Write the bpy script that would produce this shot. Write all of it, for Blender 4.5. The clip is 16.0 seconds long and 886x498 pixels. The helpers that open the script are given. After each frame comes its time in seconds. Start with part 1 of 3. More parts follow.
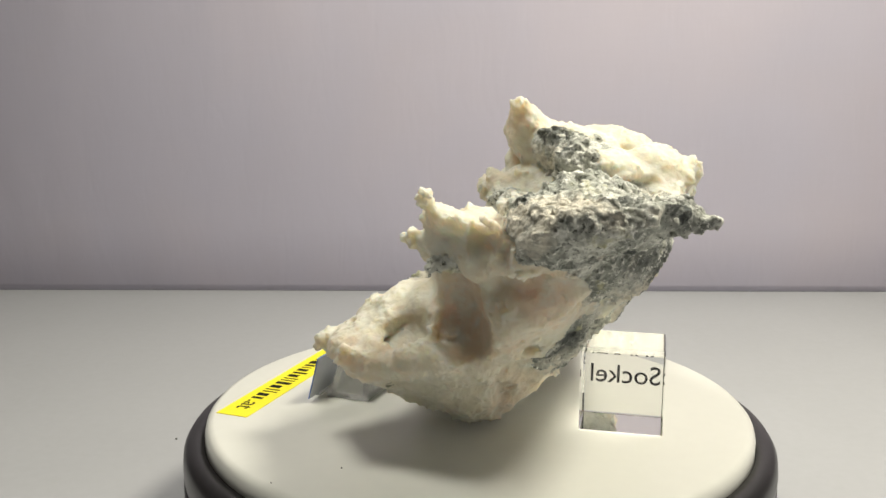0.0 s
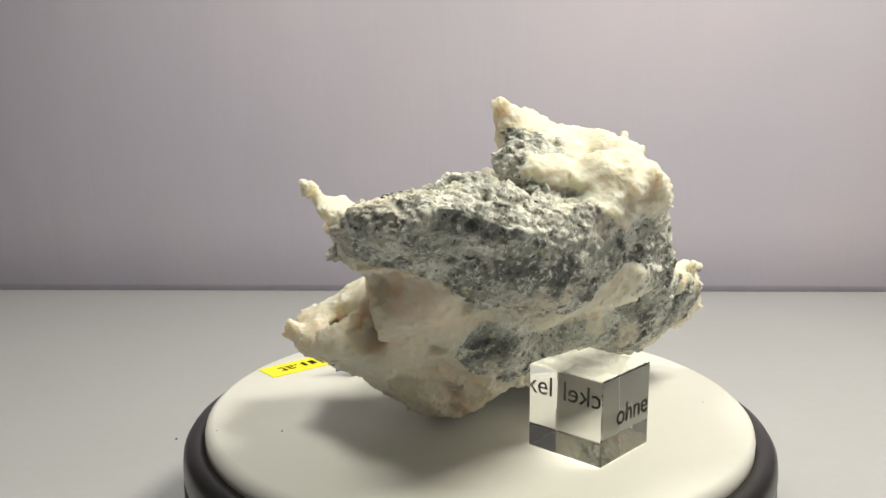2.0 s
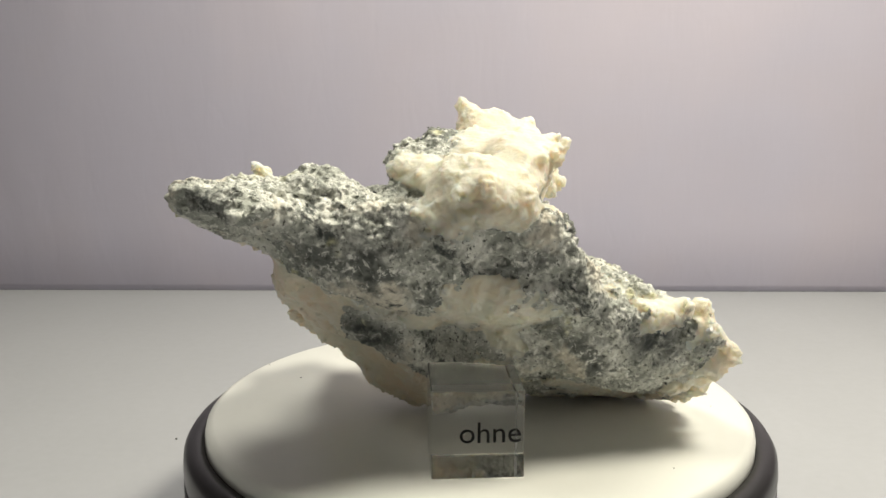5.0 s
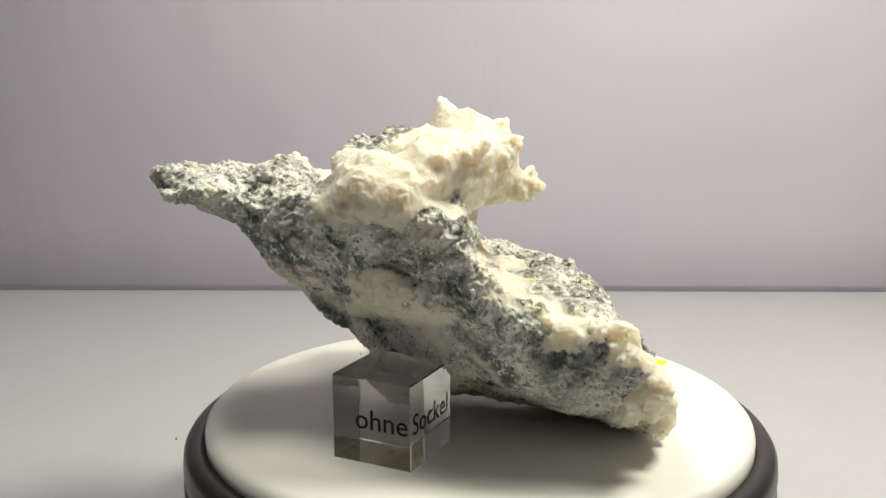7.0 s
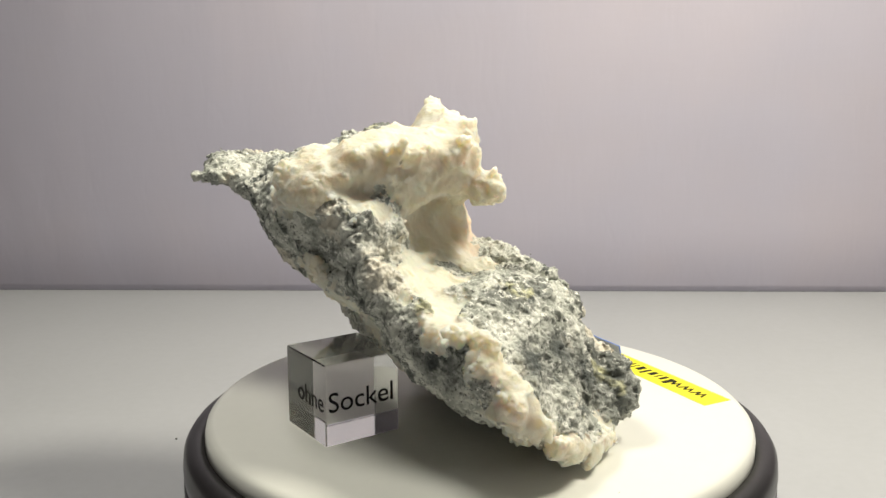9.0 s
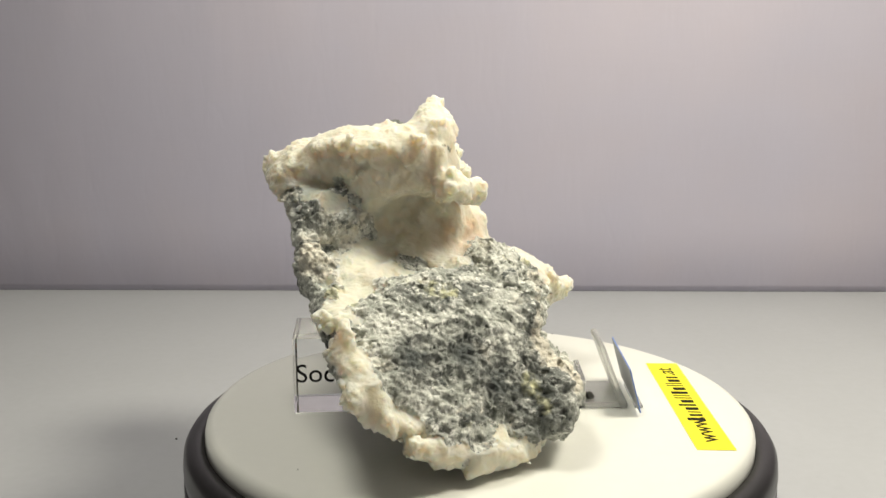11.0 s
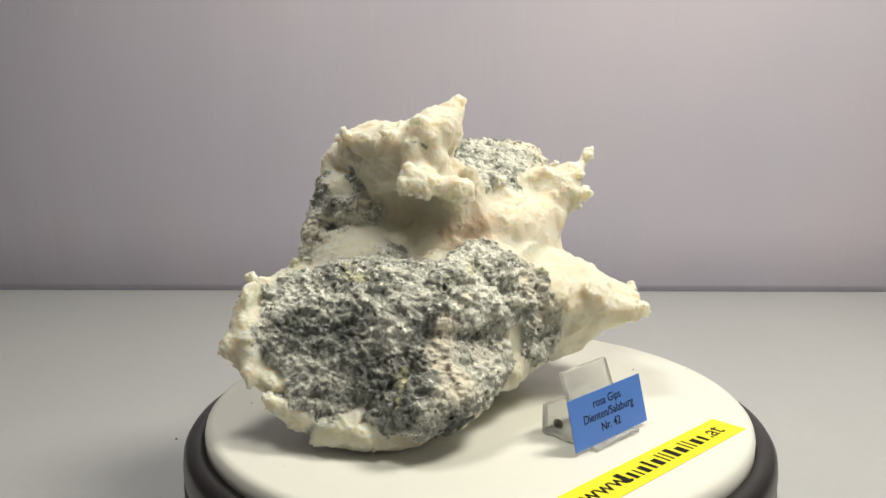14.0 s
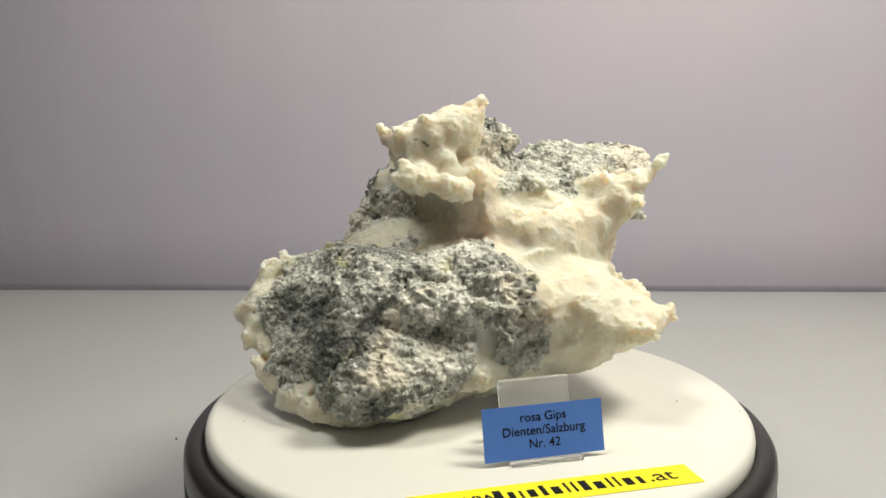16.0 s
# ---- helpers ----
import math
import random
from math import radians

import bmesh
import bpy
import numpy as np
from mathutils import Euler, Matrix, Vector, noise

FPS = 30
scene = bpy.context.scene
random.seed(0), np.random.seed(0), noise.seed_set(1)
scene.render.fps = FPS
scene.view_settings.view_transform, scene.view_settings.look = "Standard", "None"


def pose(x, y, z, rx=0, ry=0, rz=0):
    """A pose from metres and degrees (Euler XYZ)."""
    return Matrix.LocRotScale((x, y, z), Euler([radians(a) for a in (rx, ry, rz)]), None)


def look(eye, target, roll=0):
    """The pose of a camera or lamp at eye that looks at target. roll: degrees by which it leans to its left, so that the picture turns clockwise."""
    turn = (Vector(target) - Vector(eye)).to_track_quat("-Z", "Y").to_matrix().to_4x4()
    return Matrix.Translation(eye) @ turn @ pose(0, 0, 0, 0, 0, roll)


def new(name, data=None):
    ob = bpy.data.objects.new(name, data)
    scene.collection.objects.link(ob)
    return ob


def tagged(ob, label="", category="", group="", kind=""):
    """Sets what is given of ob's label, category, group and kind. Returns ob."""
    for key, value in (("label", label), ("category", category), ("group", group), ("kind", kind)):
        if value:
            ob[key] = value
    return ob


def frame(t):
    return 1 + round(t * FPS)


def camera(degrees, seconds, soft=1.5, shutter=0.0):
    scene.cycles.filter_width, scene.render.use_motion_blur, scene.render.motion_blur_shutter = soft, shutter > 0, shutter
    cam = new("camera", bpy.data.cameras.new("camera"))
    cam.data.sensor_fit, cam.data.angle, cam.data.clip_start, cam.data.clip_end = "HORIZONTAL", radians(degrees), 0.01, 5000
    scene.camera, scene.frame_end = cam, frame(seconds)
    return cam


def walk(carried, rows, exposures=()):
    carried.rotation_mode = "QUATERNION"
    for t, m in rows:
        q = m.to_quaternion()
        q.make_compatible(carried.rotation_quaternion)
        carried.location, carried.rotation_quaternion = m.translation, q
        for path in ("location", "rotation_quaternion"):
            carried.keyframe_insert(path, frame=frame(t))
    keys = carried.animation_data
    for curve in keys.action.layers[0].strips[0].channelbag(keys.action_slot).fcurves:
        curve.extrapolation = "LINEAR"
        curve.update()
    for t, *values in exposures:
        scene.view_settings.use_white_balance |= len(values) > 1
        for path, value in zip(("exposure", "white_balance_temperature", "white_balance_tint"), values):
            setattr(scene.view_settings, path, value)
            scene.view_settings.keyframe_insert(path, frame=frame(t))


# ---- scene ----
# Camera: fixed, a hand's width above the turntable.
SPIN = 14.66                      # degrees of turn of the plate in a second
TOP = 0.036                       # height of the white plate's top over the table
REACH, RISE = 0.2320, 0.0864      # camera to the spindle, camera over the plate
cam = camera(51.9, 16.0)
STAND = pose(0, -REACH, TOP + RISE, 90 - 11.02, 0, 2.28)
walk(cam, [(0.0, STAND), (16.0, STAND)], [(0.0, 0.05), (3.5, 0.06), (6.5, 0.19), (7.5, 0.2), (9.0, 0.13), (12.0, -0.02), (14.5, -0.07), (16.0, -0.07)])

# ---- light ----
world = bpy.data.worlds.new("room")
scene.world = world
world.use_nodes = True
world.node_tree.nodes["Background"].inputs[0].default_value = (0.92, 0.9, 1.0, 1)
world.node_tree.nodes["Background"].inputs[1].default_value = 0.1


def lamp(name, eye, target, watts, size, colour):
    data = bpy.data.lights.new(name, "AREA")
    data.shape, data.size, data.energy, data.color = "DISK", size, watts, colour
    ob = new(name, data)
    ob.matrix_world = look(eye, target)
    return ob


lamp("lamp_right", (0.24, 0.008, 0.44), (0, 0.01, 0.05), 2.3, 0.14, (1.0, 0.94, 0.78))
# Added fill from the front right, no known source; lifts the rock's dark flank.
lamp("lamp_fill", (0.9, -0.55, 0.42), (0, 0, 0.05), 1.25, 0.5, (1.0, 0.94, 0.85))
lamp("lamp_left", (-0.11, -0.02, 0.45), (0, 0.01, 0.05), 0.9, 0.12, (1.0, 0.965, 0.84))


# ---- materials ----
def material(name):
    m = bpy.data.materials.new(name)
    m.use_nodes = True
    return m, m.node_tree.nodes, m.node_tree.links, m.node_tree.nodes["Principled BSDF"]


def simple(name, colour, rough=0.5, grain=400.0, vary=0.06, bump=0.0, **more):
    m, n, l, b = material(name)
    b.inputs["Roughness"].default_value = rough
    for k, v in more.items():
        b.inputs[k.replace("_", " ")].default_value = v
    tc = n.new("ShaderNodeTexCoord")
    a, c = n.new("ShaderNodeTexNoise"), n.new("ShaderNodeTexNoise")
    a.inputs["Scale"].default_value, c.inputs["Scale"].default_value = grain, grain / 12
    mix = n.new("ShaderNodeMath")
    mix.operation = "ADD"
    ramp = n.new("ShaderNodeMapRange")
    ramp.inputs[1].default_value, ramp.inputs[2].default_value = 0.6, 1.4
    ramp.inputs[3].default_value, ramp.inputs[4].default_value = 1 - vary, 1 + vary
    mul = n.new("ShaderNodeVectorMath")
    mul.operation = "SCALE"
    mul.inputs[0].default_value = colour
    for t in (a, c):
        l.new(tc.outputs["Object"], t.inputs["Vector"])
    l.new(a.outputs["Fac"], mix.inputs[0])
    l.new(c.outputs["Fac"], mix.inputs[1])
    l.new(mix.outputs[0], ramp.inputs[0])
    l.new(ramp.outputs[0], mul.inputs["Scale"])
    l.new(mul.outputs[0], b.inputs["Base Color"])
    if bump:
        bp = n.new("ShaderNodeBump")
        bp.inputs["Strength"].default_value, bp.inputs["Distance"].default_value = bump, 0.0004
        l.new(a.outputs["Fac"], bp.inputs["Height"])
        l.new(bp.outputs[0], b.inputs["Normal"])
    return m


def cloth():
    """Lilac-grey woven cloth with faint hanging creases."""
    m, n, l, b = material("backdrop_cloth")
    tc = n.new("ShaderNodeTexCoord")
    stretch = n.new("ShaderNodeMapping")
    stretch.inputs["Scale"].default_value = (1.0, 1.0, 0.16)
    l.new(tc.outputs["Object"], stretch.inputs[0])
    across = n.new("ShaderNodeMapping")
    across.inputs["Scale"].default_value = (0.06, 1.0, 1.0)
    l.new(tc.outputs["Object"], across.inputs[0])
    down = n.new("ShaderNodeMapping")
    down.inputs["Scale"].default_value = (1.0, 1.0, 0.06)
    l.new(tc.outputs["Object"], down.inputs[0])
    crease, warp_, weft, blotch = (n.new("ShaderNodeTexNoise") for _ in range(4))
    for t, src, scale in ((crease, stretch, 26), (warp_, down, 900), (weft, across, 900), (blotch, tc, 9)):
        t.inputs["Scale"].default_value = scale
        l.new(src.outputs["Object"] if src is tc else src.outputs[0], t.inputs["Vector"])
    bent = n.new("ShaderNodeMapping")
    bent.inputs["Scale"].default_value, bent.inputs["Rotation"].default_value = (1.0, 1.0, 0.35), (0, 0.35, 0)
    l.new(tc.outputs["Object"], bent.inputs[0])
    wrinkle = n.new("ShaderNodeTexNoise")
    wrinkle.inputs["Scale"].default_value, wrinkle.inputs["Distortion"].default_value = 75, 0.8
    l.new(bent.outputs[0], wrinkle.inputs["Vector"])
    add = n.new("ShaderNodeMath")
    l.new(warp_.outputs["Fac"], add.inputs[0])
    l.new(weft.outputs["Fac"], add.inputs[1])
    tone = n.new("ShaderNodeMapRange")
    tone.inputs[1].default_value, tone.inputs[2].default_value = 0.6, 1.4
    tone.inputs[3].default_value, tone.inputs[4].default_value = 0.99, 1.01
    l.new(add.outputs[0], tone.inputs[0])
    soft = n.new("ShaderNodeMapRange")
    soft.inputs[1].default_value, soft.inputs[2].default_value = 0.3, 0.7
    soft.inputs[3].default_value, soft.inputs[4].default_value = 0.97, 1.03
    l.new(blotch.outputs["Fac"], soft.inputs[0])
    both = n.new("ShaderNodeMath")
    both.operation = "MULTIPLY"
    l.new(tone.outputs[0], both.inputs[0])
    l.new(soft.outputs[0], both.inputs[1])
    paint = n.new("ShaderNodeVectorMath")
    paint.operation = "SCALE"
    l.new(mixed(n, l, clouds(n, l, tc.outputs["Object"], 4.0, 0.35, 0.65), (0.487, 0.468, 0.562), (0.508, 0.47, 0.54)), paint.inputs[0])
    l.new(both.outputs[0], paint.inputs["Scale"])
    l.new(paint.outputs[0], b.inputs["Base Color"])
    b.inputs["Roughness"].default_value = 0.9
    last = None
    for src, strength, dist in ((crease, 0.22, 0.004), (wrinkle, 0.16, 0.0016), (add, 0.06, 0.0002)):
        bp = n.new("ShaderNodeBump")
        bp.inputs["Strength"].default_value, bp.inputs["Distance"].default_value = strength, dist
        l.new(src.outputs[0], bp.inputs["Height"])
        if last:
            l.new(last.outputs[0], bp.inputs["Normal"])
        last = bp
    l.new(last.outputs[0], b.inputs["Normal"])
    return m


WHITE_PLASTIC = simple("white_plastic", (0.73, 0.735, 0.69), 0.35, 300, 0.015)
BLACK_PLASTIC = simple("black_plastic", (0.018, 0.017, 0.018), 0.32, 300, 0.1)
TABLE_WHITE = simple("table_white", (0.43, 0.44, 0.46), 0.55, 250, 0.03, 0.05)


def mixed(n, l, fac, a, b):
    m = n.new("ShaderNodeMix")
    m.data_type = "RGBA"
    l.new(fac, m.inputs[0])
    for socket, v in ((m.inputs[6], a), (m.inputs[7], b)):
        if isinstance(v, tuple):
            socket.default_value = (*v, 1)
        else:
            l.new(v, socket)
    return m.outputs[2]


def clouds(n, l, vector, scale, low, high, detail=4.0, rough=0.6, warp=0.0):
    """Noise stretched to 0..1 between low and high."""
    t = n.new("ShaderNodeTexNoise")
    t.inputs["Scale"].default_value, t.inputs["Detail"].default_value = scale, detail
    t.inputs["Roughness"].default_value, t.inputs["Distortion"].default_value = rough, warp
    l.new(vector, t.inputs["Vector"])
    r = n.new("ShaderNodeMapRange")
    r.interpolation_type = "SMOOTHSTEP"
    r.inputs[1].default_value, r.inputs[2].default_value = low, high
    l.new(t.outputs["Fac"], r.inputs[0])
    return r.outputs[0]


def relief(n, l, b, heights):
    """Stacked bumps of (height socket, strength, metres)."""
    last = None
    for h, strength, distance in heights:
        bp = n.new("ShaderNodeBump")
        bp.inputs["Strength"].default_value, bp.inputs["Distance"].default_value = strength, distance
        l.new(h, bp.inputs["Height"])
        if last:
            l.new(last, bp.inputs["Normal"])
        last = bp.outputs[0]
    l.new(last, b.inputs["Normal"])


def gypsum():
    m, n, l, b = material("white_gypsum")
    v = n.new("ShaderNodeTexCoord").outputs["Object"]
    c = mixed(n, l, clouds(n, l, v, 40, 0.40, 0.68), (0.685, 0.665, 0.555), (0.69, 0.63, 0.505))
    c = mixed(n, l, clouds(n, l, v, 26, 0.53, 0.70, 6, 0.6), c, (0.72, 0.615, 0.485))
    for x, y, z, reach in ((-3, -42, 35, 13), (-18, -39, 31, 8), (13, -50, 44, 9), (3, 0, 44, 12)):   # rose-coloured mineral, set in the hollows to paint in their warm bounced light too
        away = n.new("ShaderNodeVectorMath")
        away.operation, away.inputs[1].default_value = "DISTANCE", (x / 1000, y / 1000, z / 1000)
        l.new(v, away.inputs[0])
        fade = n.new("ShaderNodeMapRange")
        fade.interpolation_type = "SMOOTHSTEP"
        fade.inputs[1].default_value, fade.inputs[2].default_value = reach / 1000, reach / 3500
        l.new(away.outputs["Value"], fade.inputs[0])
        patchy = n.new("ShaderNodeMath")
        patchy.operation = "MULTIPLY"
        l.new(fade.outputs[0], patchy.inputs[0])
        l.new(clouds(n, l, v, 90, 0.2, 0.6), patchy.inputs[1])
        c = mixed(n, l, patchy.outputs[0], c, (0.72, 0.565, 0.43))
    c = mixed(n, l, clouds(n, l, v, 170, 0.45, 0.75), c, (0.70, 0.685, 0.595))
    c = mixed(n, l, clouds(n, l, v, 380, 0.62, 0.80, 4, 0.6, 0.4), c, (0.69, 0.655, 0.545))
    c = mixed(n, l, clouds(n, l, v, 150, 0.715, 0.765, 3), c, (0.24, 0.24, 0.18))
    l.new(c, b.inputs["Base Color"])
    b.inputs["Roughness"].default_value = 0.45
    b.inputs["Specular IOR Level"].default_value = 0.3
    b.inputs["Subsurface Weight"].default_value = 0.85
    b.inputs["Subsurface Radius"].default_value = (1.0, 0.78, 0.56)
    b.inputs["Subsurface Scale"].default_value = 0.0065
    relief(n, l, b, [(clouds(n, l, v, 350, 0.2, 0.8), 0.2, 0.0005), (clouds(n, l, v, 1300, 0.25, 0.75), 0.35, 0.0002)])
    return m


def stone():
    m, n, l, b = material("grey_rock")
    v = n.new("ShaderNodeTexCoord").outputs["Object"]
    c = mixed(n, l, clouds(n, l, v, 130, 0.38, 0.62), (0.40, 0.415, 0.37), (0.72, 0.725, 0.66))
    c = mixed(n, l, clouds(n, l, v, 46, 0.49, 0.62, 12, 0.66, 0.4), c, (0.19, 0.20, 0.185))
    c = mixed(n, l, clouds(n, l, v, 330, 0.54, 0.66, 6, 0.72, 0.5), c, (0.25, 0.26, 0.235))
    c = mixed(n, l, clouds(n, l, v, 560, 0.53, 0.61, 6, 0.7, 0.3), c, (0.80, 0.80, 0.745))
    c = mixed(n, l, clouds(n, l, v, 850, 0.575, 0.66, 4, 0.7), c, (0.12, 0.125, 0.11))
    c = mixed(n, l, clouds(n, l, v, 52, 0.53, 0.65, 6, 0.62, 0.4), c, (0.72, 0.68, 0.58))
    c = mixed(n, l, clouds(n, l, v, 75, 0.57, 0.65, 8, 0.72, 0.6), c, (0.095, 0.105, 0.10))
    for x, y, z, reach in ((37, -68, 61, 6), (19, -33, 26, 11), (26, -34, 23, 9), (28, 42, 27, 8), (16, 40, 27, 8), (8, 41, 20, 9), (-1, 41, 11, 11), (-12, 36, 9, 7), (44, 28, 27, 9)):   # dark slaty zones; those along the block's gully also paint in its shade
        away = n.new("ShaderNodeVectorMath")
        away.operation, away.inputs[1].default_value = "DISTANCE", (x / 1000, y / 1000, z / 1000)
        l.new(v, away.inputs[0])
        fade = n.new("ShaderNodeMapRange")
        fade.inputs[1].default_value, fade.inputs[2].default_value = reach / 1000, reach / 4000
        l.new(away.outputs["Value"], fade.inputs[0])
        patchy = n.new("ShaderNodeMath")
        patchy.operation = "MULTIPLY"
        l.new(fade.outputs[0], patchy.inputs[0])
        l.new(clouds(n, l, v, 160, 0.32, 0.54, 6, 0.7), patchy.inputs[1])
        c = mixed(n, l, patchy.outputs[0], c, (0.095, 0.104, 0.10))
    c = mixed(n, l, clouds(n, l, v, 85, 0.62, 0.74), c, (0.60, 0.59, 0.38))
    l.new(c, b.inputs["Base Color"])
    b.inputs["Roughness"].default_value = 0.8
    b.inputs["Specular IOR Level"].default_value = 0.2
    cells = n.new("ShaderNodeTexVoronoi")
    cells.inputs["Scale"].default_value = 900
    l.new(v, cells.inputs["Vector"])
    flip = n.new("ShaderNodeMath")
    flip.operation, flip.inputs[0].default_value = "SUBTRACT", 1.0
    l.new(cells.outputs["Distance"], flip.inputs[1])
    relief(n, l, b, [(clouds(n, l, v, 380, 0.2, 0.8, 6, 0.7), 0.5, 0.0008), (flip.outputs[0], 0.65, 0.0005)])
    return m


CLOTH = cloth()
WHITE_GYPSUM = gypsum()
GREY_ROCK = stone()


def clear(name, tint, rough=0.0):
    m, n, l, b = material(name)
    b.inputs["Base Color"].default_value = (*tint, 1)
    b.inputs["Roughness"].default_value, b.inputs["IOR"].default_value = rough, 1.49
    b.inputs["Transmission Weight"].default_value = 1.0
    return m


CLEAR = clear("clear_acrylic", (0.91, 0.915, 0.90))
FROSTED = clear("worn_acrylic", (0.97, 0.98, 0.96), 0.25)
FROSTED.node_tree.nodes["Principled BSDF"].inputs["Transmission Weight"].default_value = 0.8
INK = simple("black_ink", (0.012, 0.012, 0.012), 0.6, 800, 0.1, Specular_IOR_Level=0.1)
YELLOW = simple("yellow_label", (0.90, 0.80, 0.012), 0.45, 500, 0.03)
BLUE = simple("blue_card", (0.088, 0.215, 0.67), 0.3, 600, 0.03)
PAPER = simple("card_back", (0.42, 0.44, 0.47), 0.6, 600, 0.05)
PUTTY = simple("putty", (0.10, 0.10, 0.09), 0.8, 900, 0.3, 0.5)


# ---- mesh helpers ----
def part(name, bm, mat, parent=None, label="", smooth=False):
    me = bpy.data.meshes.new(name)
    bm.to_mesh(me)
    bm.free()
    me.materials.append(mat)
    if smooth:
        me.polygons.foreach_set("use_smooth", [True] * len(me.polygons))
    ob = new(name, me)
    if parent is not None:
        ob.parent = parent
    return tagged(ob, label)


def lathe(profile, steps=128):
    """A turned body from (radius, height) pairs."""
    bm = bmesh.new()
    rings = []
    for r, z in profile:
        if r < 1e-6:
            rings.append([bm.verts.new((0, 0, z))])
        else:
            rings.append([bm.verts.new((r * math.cos(i * math.tau / steps), r * math.sin(i * math.tau / steps), z)) for i in range(steps)])
    for a, b in zip(rings, rings[1:]):
        for i in range(steps):
            j = (i + 1) % steps
            f = [a[i % len(a)], a[j % len(a)], b[j % len(b)], b[i % len(b)]]
            f = [v for k, v in enumerate(f) if v not in f[:k]]
            bm.faces.new(f)
    bmesh.ops.recalc_face_normals(bm, faces=bm.faces)
    return bm


def block(sx, sy, sz, bevel=0.0, segments=2, at=(0, 0, 0)):
    bm = bmesh.new()
    bmesh.ops.create_cube(bm, size=1, matrix=Matrix.Translation(at) @ Matrix.Diagonal((sx, sy, sz, 1)))
    if bevel:
        bmesh.ops.bevel(bm, geom=bm.edges[:], offset=bevel, segments=segments, affect="EDGES", profile=0.5)
    return bm


def hanging(wide, tall, thick):
    """A hung cloth; its foot is shaped to tuck back at the table, shading the lowest band."""
    bm = bmesh.new()
    heights = [0.0002 + 0.04 * i / 10 for i in range(11)] + [0.1, tall]
    rows = []
    for z in heights:
        u = min(1.0, z / 0.04)
        y = -0.0065 * (1 - (1 - u) ** 2)
        rows.append([bm.verts.new((x, y, z)) for x in (-wide / 2, wide / 2)])
    for a, b in zip(rows, rows[1:]):
        bm.faces.new((a[0], a[1], b[1], b[0]))
    solid = bmesh.ops.extrude_face_region(bm, geom=bm.faces[:])
    for v in solid["geom"]:
        if isinstance(v, bmesh.types.BMVert):
            v.co.y = thick
    bmesh.ops.recalc_face_normals(bm, faces=bm.faces)
    return bm


# ---- the setting ----
WALL_Y, WALL_TURN = 0.271, 1.7
tagged(part("table_top", block(2.4, 1.3, 0.03, 0.002, at=(0, WALL_Y - 0.6, -0.015)), TABLE_WHITE), "white smooth table top under the turntable", "table", kind="structure")
backdrop = part("wall_back", hanging(2.6, 1.75, 0.02), CLOTH, smooth=True)
backdrop.matrix_world = pose(0, WALL_Y + 0.001, 0, 0, 0, WALL_TURN)
tagged(backdrop, "pale lilac-grey fabric backdrop hanging behind the table", "backdrop", kind="structure")

# Unseen walls, ceiling and floor, added so pale paint bounces lamp light back.
BOUNCE = simple("bounce_paint", (0.84, 0.83, 0.82), 0.8, 40, 0.03)
for name, size, at in (("wall_left", (0.05, 2.4, 2.65), (-1.225, -0.9, 0.545)), ("wall_right", (0.05, 2.4, 2.65), (1.225, -0.9, 0.545)), ("wall_front", (2.4, 0.05, 2.65), (0, -1.9, 0.545))):
    tagged(part(name, block(*size, at=at), BOUNCE), "unseen plain pale wall added to close the place and bounce light", "wall", kind="structure")
tagged(part("ceiling", block(2.5, 2.4, 0.05, at=(0, -0.75, 1.62)), BOUNCE), "unseen plain pale ceiling added to bounce light", "ceiling", kind="structure")

tagged(part("floor", block(2.5, 2.3, 0.05, at=(0, -0.8, -0.775)), BOUNCE), "unseen plain pale floor added to close the place", "floor", kind="structure")

# ---- the turntable ----
moving = []                       # (thing, its pose on the plate at the start)
turntable = tagged(new("turntable"), "round black plastic motorised turntable base on the white table", "turntable")
part("housing", lathe([(0, 0.002), (0.073, 0.002), (0.0755, 0.004), (0.0765, 0.008), (0.0765, 0.0225), (0.0765, 0.0225), (0.076, 0.023), (0, 0.023)]), BLACK_PLASTIC, turntable, smooth=True)
part("rim", lathe([(0.070, 0.0232), (0.0755, 0.0232), (0.0764, 0.024), (0.0765, 0.0265), (0.0762, 0.0295), (0.0752, 0.0310), (0.0735, 0.0318), (0.0712, 0.0318), (0.0708, 0.030)]), BLACK_PLASTIC, turntable, smooth=True)
plate = part("turntable_plate", lathe([(0, TOP), (0.0685, TOP), (0.0698, TOP - 0.0004), (0.0706, TOP - 0.0013), (0.0709, TOP - 0.0026), (0.0709, 0.0300), (0.0700, 0.0290), (0, 0.0290)]), WHITE_PLASTIC, smooth=True)
tagged(plate, "round white plastic turntable plate with rounded rim", "turntable plate")
moving.append((plate, pose(0, 0, 0)))


# ---- the mineral specimen ----
def hashed(i, j, k, seed):
    h = (i * 374761393 + j * 668265263 + k * 1440662683 + seed * 974634777) & 0xFFFFFFFF
    h = ((h ^ (h >> 15)) * 739982445) & 0xFFFFFFFF
    h = ((h ^ (h >> 13)) * 1274126177) & 0xFFFFFFFF
    return ((h ^ (h >> 16)) & 0xFFFF).astype(np.float32) / 32767.5 - 1


def lumps(p, scale, seed):
    """Smooth value noise in -1 to 1 at the points p."""
    q = p / scale
    c = np.floor(q).astype(np.int64)
    f = (q - c).astype(np.float32)
    f = f * f * (3 - 2 * f)
    out = 0
    for dx in (0, 1):
        for dy in (0, 1):
            for dz in (0, 1):
                w = (f[..., 0] if dx else 1 - f[..., 0]) * (f[..., 1] if dy else 1 - f[..., 1]) * (f[..., 2] if dz else 1 - f[..., 2])
                out = out + w * hashed(c[..., 0] + dx, c[..., 1] + dy, c[..., 2] + dz, seed)
    return out


